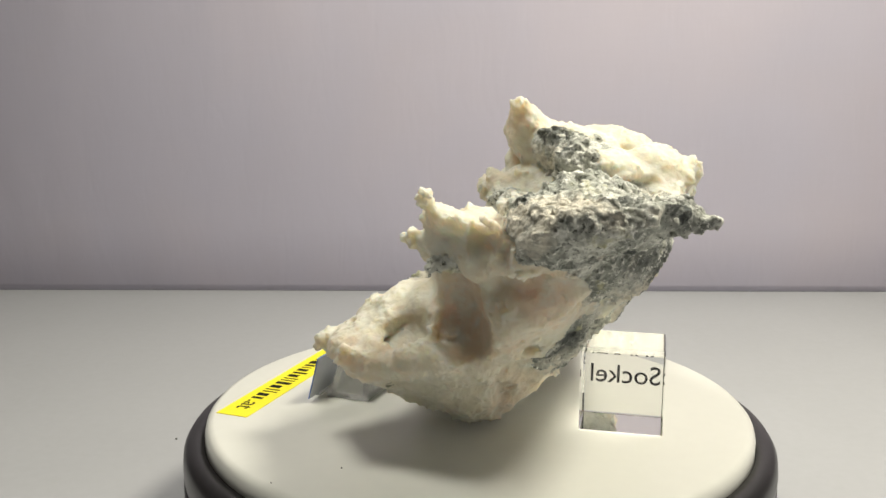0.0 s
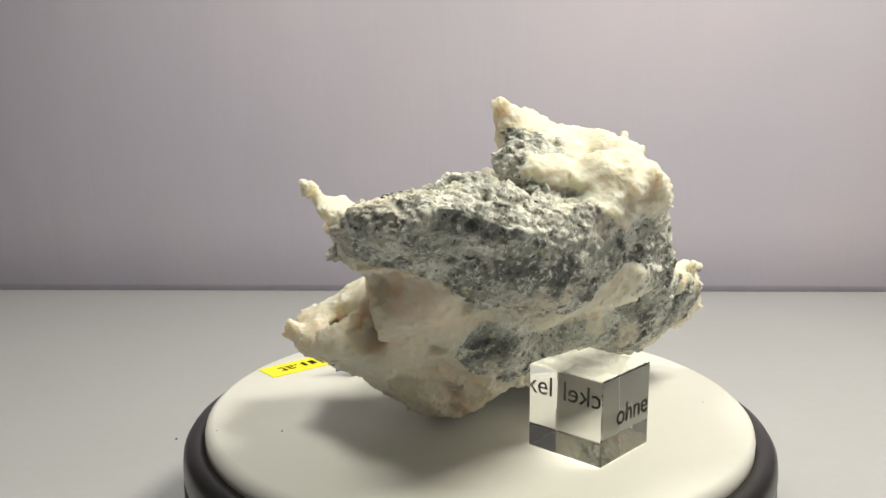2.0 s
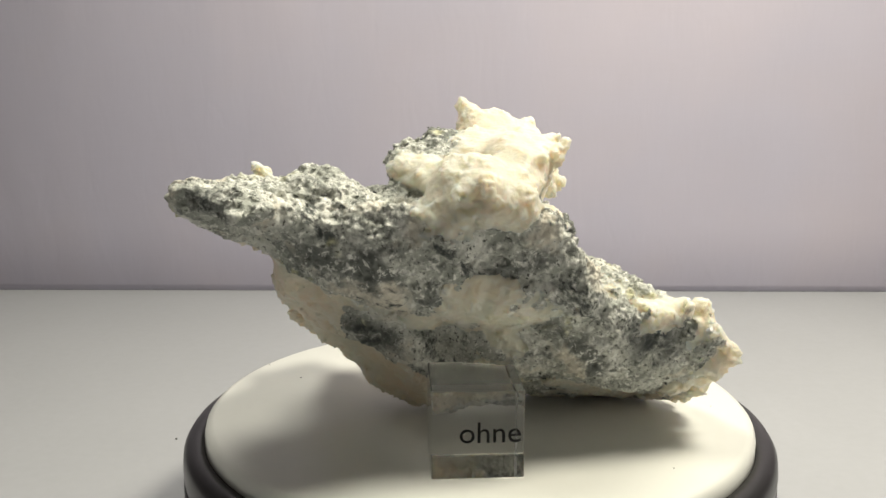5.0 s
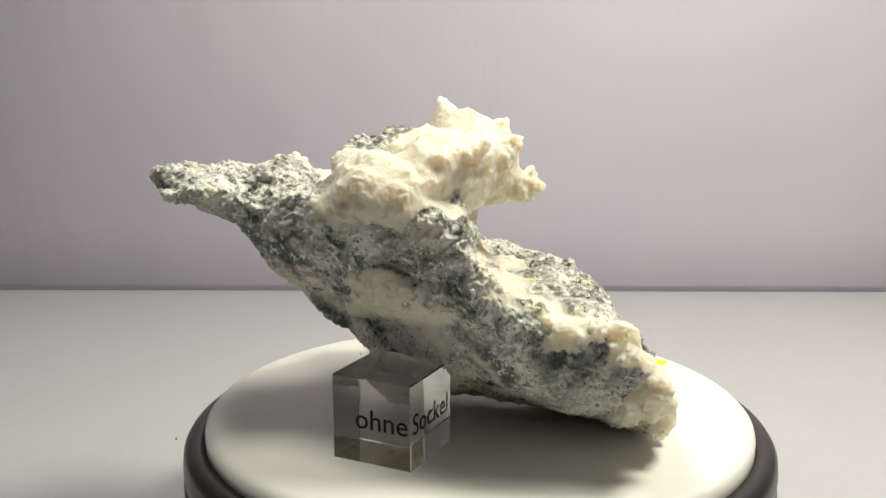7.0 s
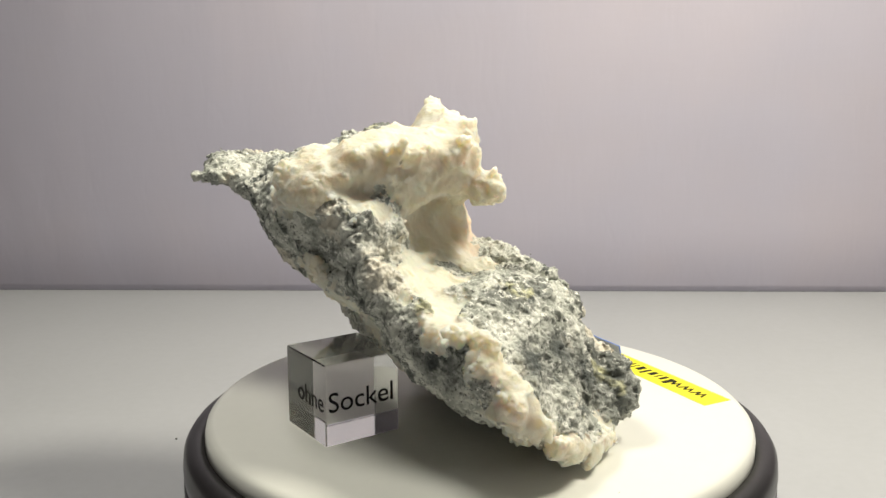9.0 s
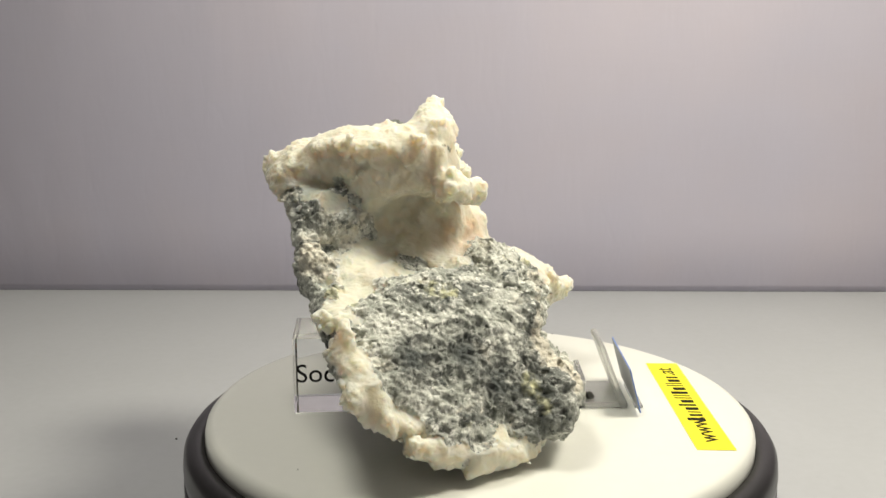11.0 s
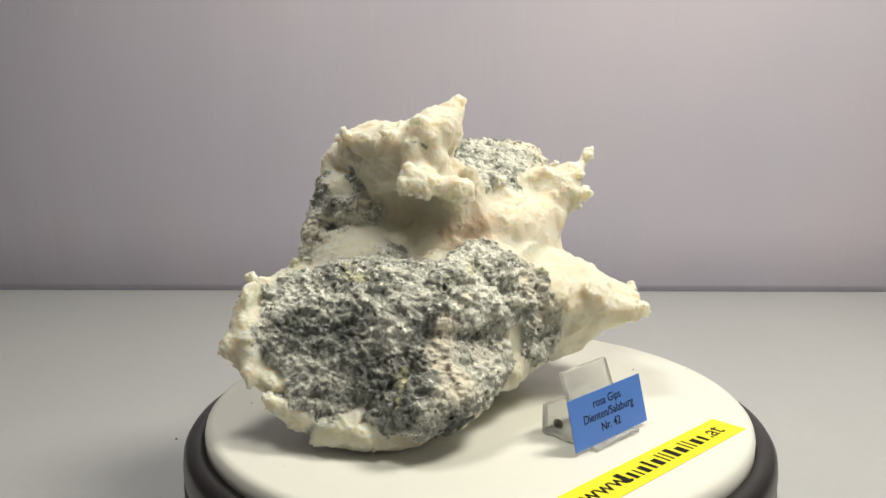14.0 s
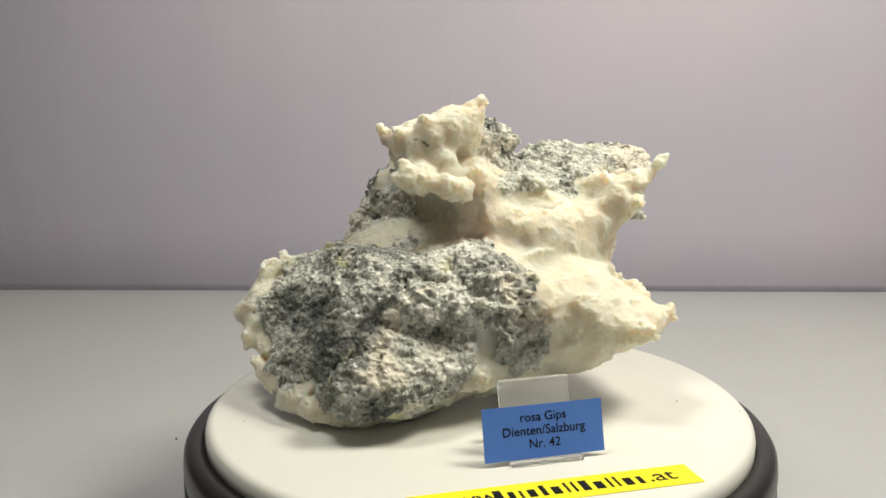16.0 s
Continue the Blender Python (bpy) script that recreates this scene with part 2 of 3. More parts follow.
def grains(p, scale, seed):
    """Distance to the nearest of scattered grains, about 0 at a grain's middle and 1 between grains."""
    q = p / scale
    c = np.floor(q).astype(np.int64)
    best = np.full(len(p), 9.0, np.float32)
    for dx in (-1, 0, 1):
        for dy in (-1, 0, 1):
            for dz in (-1, 0, 1):
                i, j, k = c[:, 0] + dx, c[:, 1] + dy, c[:, 2] + dz
                d = 0
                for axis, cell in enumerate((i, j, k)):
                    d = d + (cell + 0.5 + 0.45 * hashed(i, j, k, seed + axis) - q[:, axis]) ** 2
                np.minimum(best, d, out=best)
    return np.sqrt(best)


def chips(p, scale, seed, tilt):
    """Flat chips at random tilts, one round each scattered grain."""
    q = p / scale
    c = np.floor(q).astype(np.int64)
    best = np.full(len(p), 9.0, np.float32)
    out = np.zeros(len(p), np.float32)
    for dx in (-1, 0, 1):
        for dy in (-1, 0, 1):
            for dz in (-1, 0, 1):
                i, j, k = c[:, 0] + dx, c[:, 1] + dy, c[:, 2] + dz
                d, lean = 0, 0.5 * hashed(i, j, k, seed + 7)
                for axis, cell in enumerate((i, j, k)):
                    away = q[:, axis] - cell - 0.5 - 0.45 * hashed(i, j, k, seed + axis)
                    d = d + away ** 2
                    lean = lean + away * hashed(i, j, k, seed + axis + 3)
                nearer = d < best
                best[nearer] = d[nearer]
                out[nearer] = lean[nearer]
    return (tilt * out).astype(np.float32)


def skin(field, low, step):
    """The surface of field < 0 on a grid, one vertex in each cell that it crosses."""
    inside = field < 0
    n = np.array(field.shape) - 1
    count = np.zeros(n, np.int16)
    total = np.zeros((*n, 3), np.float32)
    corner = {}
    for a in (0, 1):
        for b in (0, 1):
            for c in (0, 1):
                corner[a, b, c] = (slice(a, a + n[0]), slice(b, b + n[1]), slice(c, c + n[2]))
    for e0 in corner:
        for ax in range(3):
            if e0[ax]:
                continue
            e1 = tuple(1 if i == ax else e0[i] for i in range(3))
            f0, f1 = field[corner[e0]], field[corner[e1]]
            cross = (f0 < 0) != (f1 < 0)
            t = np.where(cross, f0 / np.where(cross, f0 - f1, 1), 0)
            count += cross
            for i in range(3):
                total[..., i] += np.where(cross, t if i == ax else e0[i], 0)
    used = count > 0
    number = np.full(n, -1, np.int64)
    number[used] = np.arange(used.sum())
    where = np.argwhere(used)
    verts = (where + total[used] / count[used][:, None]) * step + low
    faces = []
    for ax in range(3):
        u, v = (ax + 1) % 3, (ax + 2) % 3
        a = inside[tuple(slice(0, -1) if i == ax else slice(1, -1) for i in range(3))]
        b = inside[tuple(slice(1, None) if i == ax else slice(1, -1) for i in range(3))]
        for flip, hit in ((False, a & ~b), (True, ~a & b)):
            at = np.argwhere(hit)
            at[:, u] += 1
            at[:, v] += 1
            du, dv = np.eye(3, dtype=int)[u], np.eye(3, dtype=int)[v]
            quad = [number[tuple((at - d).T)] for d in (du + dv, dv, 0 * du, du)]
            faces.append(np.stack(quad[::-1] if flip else quad, 1))
    return verts, np.concatenate(faces)


class Rock:
    """Lumps of mineral, in millimetres over the plate's centre, grown together into one body."""

    def __init__(self):
        self.blobs = []

    def lump(self, x, y, z, a, b, c, rx=0, ry=0, rz=0):
        m = Euler([radians(v) for v in (rx, ry, rz)]).to_matrix()
        self.blobs.append((np.array((x, y, z), np.float32), np.array((a, b, c), np.float32), np.array(m, np.float32)))

    def spur(self, x0, y0, z0, r0, x1, y1, z1, r1, steps=6):
        """A tapering finger between two points, slightly crooked."""
        for i in range(steps):
            t = i / (steps - 1)
            r = r0 + (r1 - r0) * t
            k = 0.25 * r * math.sin(2.4 * i + x0)
            self.lump(x0 + (x1 - x0) * t + k, y0 + (y1 - y0) * t - k, z0 + (z1 - z0) * t, r, r * 0.9, r * 1.1)

    def field(self, low, high, step, blend):
        axes = [np.arange(l, h, step, dtype=np.float32) for l, h in zip(low, high)]
        shape = tuple(len(a) for a in axes)
        out = np.full(shape, 30.0, np.float32)
        for centre, radii, m in self.blobs:
            reach = radii.max() + 8
            s = tuple(slice(max(0, int((c - reach - l) / step)), max(0, int((c + reach - l) / step) + 2)) for c, l in zip(centre, low))
            g = np.stack(np.meshgrid(*[a[q] for a, q in zip(axes, s)], indexing="ij"), -1) - centre
            g = g @ m
            k0 = np.linalg.norm(g / radii, axis=-1)
            k1 = np.linalg.norm(g / radii ** 2, axis=-1)
            d = np.where(k1 > 1e-6, k0 * (k0 - 1) / np.maximum(k1, 1e-6), -radii.min())
            o = out[s]
            h = np.clip(0.5 + 0.5 * (o - d) / blend, 0, 1)
            out[s] = o * (1 - h) + d * h - blend * h * (1 - h)
        return out, axes


def stone_lumps(add):
    """Speckled grey host rock."""
    # the fractured block
    add(-5.1, 25, 10.2, 7.4, 6.7, 13, 123, -65, 131)
    add(5.7, 37.7, 11, 10.2, 4.7, 11, 29, -16, -38)
    add(-4.2, 38.2, 12.1, 6.7, 7, 8.6, -20, -36, 98)
    add(25.3, 32.7, 12.6, 3.8, 10.1, 17.4, 151, -69, 140)
    add(-7.7, 28.2, 13.2, 8.1, 8.1, 14.3, 68, 1, -14)
    add(20.9, 42.7, 13.6, 4.9, 9.2, 14.4, -128, -23, 111)
    add(35.5, 32.8, 17.8, 4, 9.2, 12.8, 107, 49, -4)
    add(2.5, 26.4, 17.9, 10.2, 16.6, 11.5, 42, -83, -112)
    add(12.2, 31.9, 19.3, 7.6, 14.1, 12.3, -101, -47, 77)
    add(35.2, 15.4, 23.2, 4.7, 11.5, 16.4, 129, -44, 162)
    add(27, 23.5, 23.6, 7.5, 14.4, 16.6, 51, 82, -37)
    add(32.6, 38.9, 23.6, 6.3, 12.2, 10.7, -141, -41, 101)
    add(39.4, 23.3, 27.9, 4.5, 8, 21.7, 73, 19, -6)
    add(16.6, 32.4, 28.4, 5.7, 14.3, 21.9, 81, 41, -77)
    add(-3.8, 22.1, 29.2, 6, 7.1, 10, 96, 20, -33)
    add(9.3, 23.4, 30.5, 8.1, 12, 11.5, 79, -60, 74)
    add(35.4, 33.9, 31, 4, 11.5, 7.6, -133, -53, 81)
    add(28.8, 23, 32.5, 8.6, 6.3, 16.7, -63, -27, 93)
    add(15.5, 21.9, 33.8, 7.6, 7.9, 8.3, 81, 47, -10)
    add(7, 17.8, 35.9, 4.9, 5.8, 16, 110, 68, -33)
    # the horn
    add(27.9, -41.8, 46.5, 5, 12.1, 16.2, 37, 41, -40)
    add(15.6, -55.5, 53.4, 8.5, 5.7, 16.9, 67, 3, -25)
    add(25.5, -39.9, 53.8, 9.9, 12.3, 13.4, 47, 57, -114)
    add(14.3, -47.1, 55.1, 4.8, 10.7, 13.6, -56, 55, -127)
    add(28.4, -53.2, 56, 4.9, 10.9, 15.5, 36, 73, -56)
    add(19.3, -64.6, 56.3, 4.3, 11.3, 13.1, 101, 56, -72)
    add(32.4, -39.2, 57.3, 4.1, 8.4, 16.3, 101, 54, 170)
    add(18.5, -58, 58.9, 5.3, 12.8, 17.4, 103, -81, -165)
    add(22.3, -43.8, 60, 6.5, 11, 8.3, 133, -84, 150)
    add(34.1, -64.1, 60.6, 3.5, 6.1, 12, -50, -75, 95)
    # the lower slab
    add(2.3, -4.7, 8.1, 5.3, 5.2, 11.7, 116, 13, -7)
    add(9.1, 14.3, 10.9, 5.7, 8.6, 14.5, 117, -42, 163)
    add(16.1, 5, 13.3, 4.2, 19.1, 19.7, 165, -58, 166)
    add(-5.9, 14.9, 16.1, 9.6, 9.6, 11.6, 63, -24, 30)
    add(13.4, -6.8, 18.2, 11, 8.7, 18.2, 63, -29, 27)
    add(0.7, 4.9, 19.5, 9.7, 11.4, 13.5, 13, -52, 2)
    add(18.6, -19.8, 23, 5.7, 6.9, 15.5, 22, 40, -27)
    add(27.2, 10.5, 23.6, 7.9, 12.4, 16.1, -42, 57, 5)
    add(0.5, 10.6, 23.7, 12.9, 9.7, 15.3, -58, -20, 61)
    add(-12, -2.7, 24.2, 5.5, 13.1, 13.6, 47, 8, -16)
    add(-6.7, -8, 25.3, 5.1, 7.2, 9, 134, -72, 160)
    add(11.2, -22, 25.7, 9.1, 10.3, 9.6, 97, -22, 9)
    add(23, -8.8, 27.7, 11.9, 7.3, 11.6, 35, -68, 22)
    add(18.9, 4.4, 28.7, 7.6, 14.5, 13.6, -22, -3, -10)
    add(-7.3, 9.7, 28.9, 1.4, 6, 13.1, 92, -63, -49)
    add(19.6, -14.8, 32.7, 12.8, 8.9, 9.9, 22, -30, 29)
    add(-0.4, 2.9, 34, 9.5, 9.7, 11.6, 92, -12, -66)
    add(42.3, 8.8, 37.2, 3.9, 5.2, 11.7, 11, 13, 15)
    add(31.2, -12.9, 41.1, 6.6, 8.1, 9.6, -170, -29, 92)
    add(37.3, -17.9, 41.5, 4.9, 11.4, 10.6, 117, 33, -26)
    # the upper slab
    add(30.2, -27.2, 44, 9.2, 7.3, 16.2, -36, 48, -133)
    add(42.8, -4.1, 48.1, 4.4, 12.2, 15.5, 43, 17, -13)
    add(35.2, -31.7, 48.2, 5.6, 12.3, 17.1, 97, 21, -18)
    add(9.6, -30.6, 48.7, 9.5, 7.1, 11.9, -113, -27, -24)
    add(37.2, 2.8, 49.9, 5.1, 11.1, 10.1, 127, 2, -69)
    add(38.7, -10.8, 52.4, 7.9, 7.7, 15.5, 117, -74, 165)
    add(19.8, -24.7, 54.3, 7.9, 14.4, 6.8, -14, 20, 14)
    add(9.6, -24.8, 55.4, 3.3, 7, 19.3, 71, -82, -144)
    add(30, -24.4, 57.2, 7.1, 11.3, 8.7, -145, -60, -15)
    add(26.6, -16.3, 59.2, 10.1, 7.9, 11.5, 144, 53, -161)
    add(23, -12.2, 65.2, 5.4, 11.7, 10.4, -31, 46, -140)
    add(22.5, -23.5, 66.7, 4.1, 5.5, 6, 41, -65, -103)


def gypsum_lumps(add):
    """White to pale pink gypsum."""
    # the beak and hollow
    add(2.9, 38.5, 4.2, 4.2, 6.2, 11.4, 80, -70, -38)
    add(4.8, 26.1, 5.6, 7.4, 3.9, 15.5, 75, -52, 12)
    add(-1, 16.8, 5.7, 5, 7, 18.5, -105, -73, 13)
    add(2.7, -15.9, 7.5, 5.5, 7.3, 8.7, -72, -59, 123)
    add(-6.3, -4.8, 8.7, 4.2, 11, 19.5, -98, -61, 3)
    add(-0.6, 2.6, 9.7, 5.8, 5.4, 16, 75, -39, -15)
    add(-10.8, -21.3, 11.9, 5.1, 8.9, 13.4, 28, 69, -148)
    add(2.8, -5.3, 12, 7, 9.5, 10.7, 66, -45, -113)
    add(-9.7, 4.8, 13.7, 6.4, 5.6, 11.4, 72, -44, 23)
    add(-5.6, -27.4, 14.5, 5.1, 6.5, 12.6, -50, -47, 109)
    add(-10, -9.9, 16.3, 6, 9, 14, -111, -80, 33)
    add(0.7, -18.1, 18.2, 9.1, 11.5, 15.1, -13, 17, -7)
    add(-17.9, -15.2, 19.2, 5.4, 10.6, 13.5, -110, -22, -15)
    add(-4.9, -29.7, 19.4, 6, 15.9, 14.6, 180, -62, 110)
    add(-21.9, -26.6, 20, 6, 12.4, 11.7, -70, 65, -172)
    add(-21.9, -38.1, 22.4, 3.6, 5.4, 9.2, 83, 54, -108)
    add(-12.1, -21.3, 23.8, 12.9, 11.3, 14.7, 105, -15, -142)
    add(-30.7, -29.5, 24, 3.5, 4.8, 7.4, 137, -64, 157)
    add(-1, -37.3, 24.4, 5, 11.2, 13.7, -146, -53, 108)
    add(-26.7, -19.9, 25.4, 5.6, 4.1, 10.8, 130, -14, -36)
    add(-12.4, -41.2, 27, 3.7, 5.5, 17.2, -101, 47, 62)
    add(-17.6, -10.5, 28.4, 5.9, 9, 8, 23, 20, -10)
    add(-18, -18, 28.9, 7, 10.7, 11.2, 169, 48, 14)
    add(-10.9, -31, 29.4, 6.9, 10.9, 19.2, 170, -55, -173)
    add(-20.4, -26.8, 30.1, 4.6, 12.2, 16, 180, 61, 20)
    add(-5.7, -11.1, 33.3, 10.8, 6.8, 10.8, -99, 53, 118)
    add(4.9, -40, 35.2, 8, 11, 13.8, -135, -56, 83)
    add(1.1, -8.3, 35.5, 8.3, 12.2, 12.9, 41, 10, -16)
    add(-3.8, -33.9, 35.6, 5.8, 12.3, 13.9, -23, -6, 14)
    add(-2.2, -2.4, 36.3, 6, 6.7, 14.1, 115, -41, -83)
    add(1.4, -27.6, 36.6, 7.5, 10.5, 13, -121, 12, 15)
    # the crown and peak
    add(11.3, 10.9, 59.7, 4.3, 5.4, 5.9, -169, -46, 123)
    add(45.2, -9.8, 60.2, 7, 6.1, 10.3, -106, 9, 10)
    add(31.3, 1.3, 60.8, 5.2, 11, 13.4, -128, 20, 73)
    add(10.9, 4, 62, 4.9, 5, 9.8, 156, 5, -1)
    add(19, 3.7, 62.8, 6.1, 8.6, 11.2, -71, 27, 54)
    add(32.9, -18.3, 62.9, 5.4, 14.2, 7.6, -117, -77, 75)
    add(41.4, -13.5, 63.1, 6.1, 10.7, 6.6, -27, -72, -9)
    add(27.4, -6.2, 64.9, 7.2, 11.5, 13.8, 115, -58, 10)
    add(36.6, -3.2, 66.2, 5.5, 7.1, 14.1, 10, 66, 176)
    add(15.6, -1.9, 67.7, 6.5, 5.1, 8.8, 47, 68, -47)
    add(24.9, 5.5, 69, 4.3, 5.2, 13.9, -87, -63, 91)
    add(13.3, 2.2, 69.9, 7.1, 6, 11.1, 54, 46, -41)
    # the pale rim and crust
    add(21, 46.9, 7.6, 3.4, 3.9, 13.6, -171, 66, 28)
    add(15, 26.9, 8.5, 3.6, 14.2, 20.3, 119, -64, 159)
    add(10.6, -14.1, 12.3, 4.5, 10.7, 10.2, 93, 53, -26)
    add(31.3, 43.3, 13.9, 4.3, 7, 9.4, 164, 59, 26)
    add(12.2, 24.4, 15.7, 5, 8.8, 16.6, 28, 50, -56)
    add(19.6, 16.9, 17, 5.9, 11.1, 11.2, -126, -82, 90)
    add(6.1, -18.9, 17.6, 9.1, 6.6, 16.7, 69, 4, -10)
    add(39.4, 44.2, 22.6, 5.5, 4.7, 13.8, -147, -33, 80)
    add(8.1, -28.1, 26.4, 8.8, 7.9, 11, 67, -30, 41)
    add(32, -1.5, 28.9, 9.9, 5, 14, 96, -68, -33)
    add(36.5, 22.2, 31, 5.2, 6.2, 17.2, -153, -83, -150)
    add(10.7, 9.7, 32.1, 8.9, 7.4, 10.6, 31, 4, -58)
    add(19.1, -32, 33.2, 5.4, 13.4, 13.3, 99, 45, -30)
    add(24.5, 17.9, 35, 10, 4.9, 16.9, 84, 5, -65)
    add(5.2, -46.1, 35.6, 5.9, 6.5, 14.1, -120, -1, 64)
    add(11.1, 0.5, 36, 7.4, 11.1, 13.5, 150, -38, 153)
    add(35.5, -6.9, 36.1, 5.1, 11.8, 18.9, 90, 54, -25)
    add(25.3, -19.1, 36.3, 8.6, 7.7, 9.4, 101, -44, 28)
    add(24.3, 6.8, 36.6, 10.9, 5, 14, 96, -14, -50)
    # the spike and its ridge
    add(15.8, -28.5, 38.4, 5.1, 9.6, 11, 88, 34, -27)
    add(35.9, 9, 38.5, 5.1, 12.2, 9.9, -81, -51, 92)
    add(31, -2.7, 39.6, 8.6, 11.1, 9, 24, 50, -154)
    add(-4.5, -20.1, 40.2, 4.9, 10.1, 13.2, 60, 18, -20)
    add(13.2, 1.9, 41.4, 3.8, 11.9, 9.9, 140, 20, -78)
    add(16.8, -43.2, 42.2, 11.5, 9.5, 6.9, -172, 55, -176)
    add(19.5, -5.9, 42.2, 8.1, 12.6, 14.8, -133, -56, 16)
    add(26.6, -32.2, 43.4, 6.7, 6.9, 8.8, 112, -39, 7)
    add(13.1, -47.8, 43.8, 5.2, 9.4, 11.2, -13, -30, 87)
    add(4.9, -20, 45.7, 12.3, 10.3, 19.4, -84, -21, -22)
    add(-1.1, -12.5, 46.7, 4.7, 6.7, 12.5, 112, 27, -21)
    add(3.6, -41.2, 47, 8.4, 10.5, 13.1, -155, -34, -2)
    add(6.6, -3.7, 48.9, 4.9, 8.3, 13.4, -5, 10, -50)
    add(-2.3, -47.3, 49.1, 4.6, 7.6, 16.5, 57, -29, 40)
    add(-1.1, -28.8, 49.4, 4.3, 10.4, 17.5, 93, 46, -7)
    add(22.1, -16.1, 49.6, 4.5, 7, 11, 119, -70, -156)
    add(29.1, -7.5, 50.5, 9.6, 8.3, 16.2, 136, -50, -167)
    add(6, -50.6, 51.6, 5.4, 4.9, 12.6, -80, -52, 22)
    add(-6.3, -44.1, 52, 5.3, 5, 8.4, 8, 41, -68)
    add(3.5, -59.4, 52.1, 2.5, 6.8, 7.4, -135, -42, 55)
    add(19.2, -6.5, 53.8, 12, 11, 11.2, -140, 19, 125)
    add(17.8, -14.7, 55, 6.3, 7.3, 13.4, 113, -45, -82)
    add(-2.4, -51.6, 55.5, 3.6, 6.2, 9.3, 46, 59, -136)
    add(38.9, -3.6, 56.3, 5.2, 6, 11.6, -30, 72, -177)
    add(39.3, -16.7, 57.5, 6.2, 8.6, 10.1, 119, -78, -64)
    add(9.8, -6.2, 57.9, 4.1, 7.7, 13, 167, 56, 29)


# Where rock shows through the crust (minus) and crust through the rock (plus): x, y, z, reach, strength.
PATCHES = ((40, -14, 36, 9, 3.5), (46, -12, 47, 6, 2), (41, 2, 32, 6, 3), (44, -2, 37, 13, -2.5), (38, 1, 25, 12, -3), (45, -12, 41, 8, 1), (47, -5, 50, 7, -1.5), (12, -54, 46.5, 6.5, 9), (6, -56, 51, 4, 8), (44, 33, 34, 5, -3), (44, 43, 26, 5, -3), (20.4, -34.6, 28, 6.5, -8), (25, -33, 24, 6, -8), (25, -3, 14, 8, 9), (-14, -2, 35, 5, -8), (-17, -2, 21.6, 6, -8), (-12.6, -3, 40, 2.6, -8), (37, 4.5, 60.5, 2.2, -6), (40, 6, 55, 4.5, 7), (-12.8, 5.3, 23.4, 5, 9))


def border(p, warp):
    """How far the two minerals reach into one another."""
    out = 1.8 * lumps(p, 6.0, 8) + 1.5 * lumps(p + warp, 2.8, 9) + 0.9 * lumps(p, 1.3, 12)
    for x, y, z, r, gain in PATCHES:
        out += gain * np.exp(-((p - np.array((x, y, z), np.float32)) ** 2).sum(-1) / r ** 2)
    return out


def dents(swell):
    """Broad hollows (plus) and swellings (minus) of the body: x, y, z, reach, depth in millimetres."""
    swell(6, 47, 3, 8, -0.5)
    swell(-2, -24, 4, 8, -1.4)
    swell(-10, 36, 5, 8, 0.7)
    swell(29, 45, 19, 8, 2.5)
    swell(-12, 22, 20, 8, 1.7)
    swell(5, 39, 23, 8, -0.6)
    swell(18, -32, 24, 8, -0.9)
    swell(-29, -41, 24, 8, -0.5)
    swell(4, 36, 25, 8, 1.0)
    swell(-11, -48, 26, 8, -1.7)
    swell(42, 47, 26, 8, 0.7)
    swell(-33, -28, 27, 8, -0.4)
    swell(38, 5, 27, 8, 2.1)
    swell(29, 40, 28, 8, 1.0)
    swell(-17, -33, 29, 8, 2.7)
    swell(21, 38, 31, 8, 1.5)
    swell(46, 33, 32, 8, 1.1)
    swell(25, 34, 35, 8, -1.0)
    swell(-1, 28, 35, 8, -1.3)
    swell(36, -27, 36, 8, -0.8)
    swell(46, 18, 37, 8, -2.2)
    swell(47, 36, 38, 8, -0.5)
    swell(0, 24, 39, 8, 1.6)
    swell(-6, 5, 41, 8, -1.4)
    swell(3, 2, 43, 8, 1.0)
    swell(40, -33, 44, 8, -0.7)
    swell(48, 11, 45, 8, -0.6)
    swell(2, -54, 53, 8, 0.8)
    swell(44, -28, 54, 8, -1.0)
    swell(49, 3, 56, 8, -0.9)
    swell(46, 4, 57, 8, -0.5)
    swell(41, 4, 58, 8, 1.6)
    swell(11, 17, 58, 8, -0.6)
    swell(43, -20, 60, 8, -1.3)
    swell(34, -25, 63, 8, 1.8)
    swell(31, -74, 64, 8, -0.7)
    swell(29, -44, 64, 8, 0.7)
    swell(52, -14, 65, 8, 1.2)
    swell(48, -5, 65, 8, -0.5)
    swell(21, -40, 66, 8, -0.5)
    swell(36, 7, 70, 8, 1.5)
    swell(19, 14, 72, 8, 1.0)
    swell(15, 40, 27, 4, 1.4)                                    # the gully in the block's broken face
    swell(9, 41, 22, 4, 1.6)
    swell(2, 41, 15, 4, 1.4)


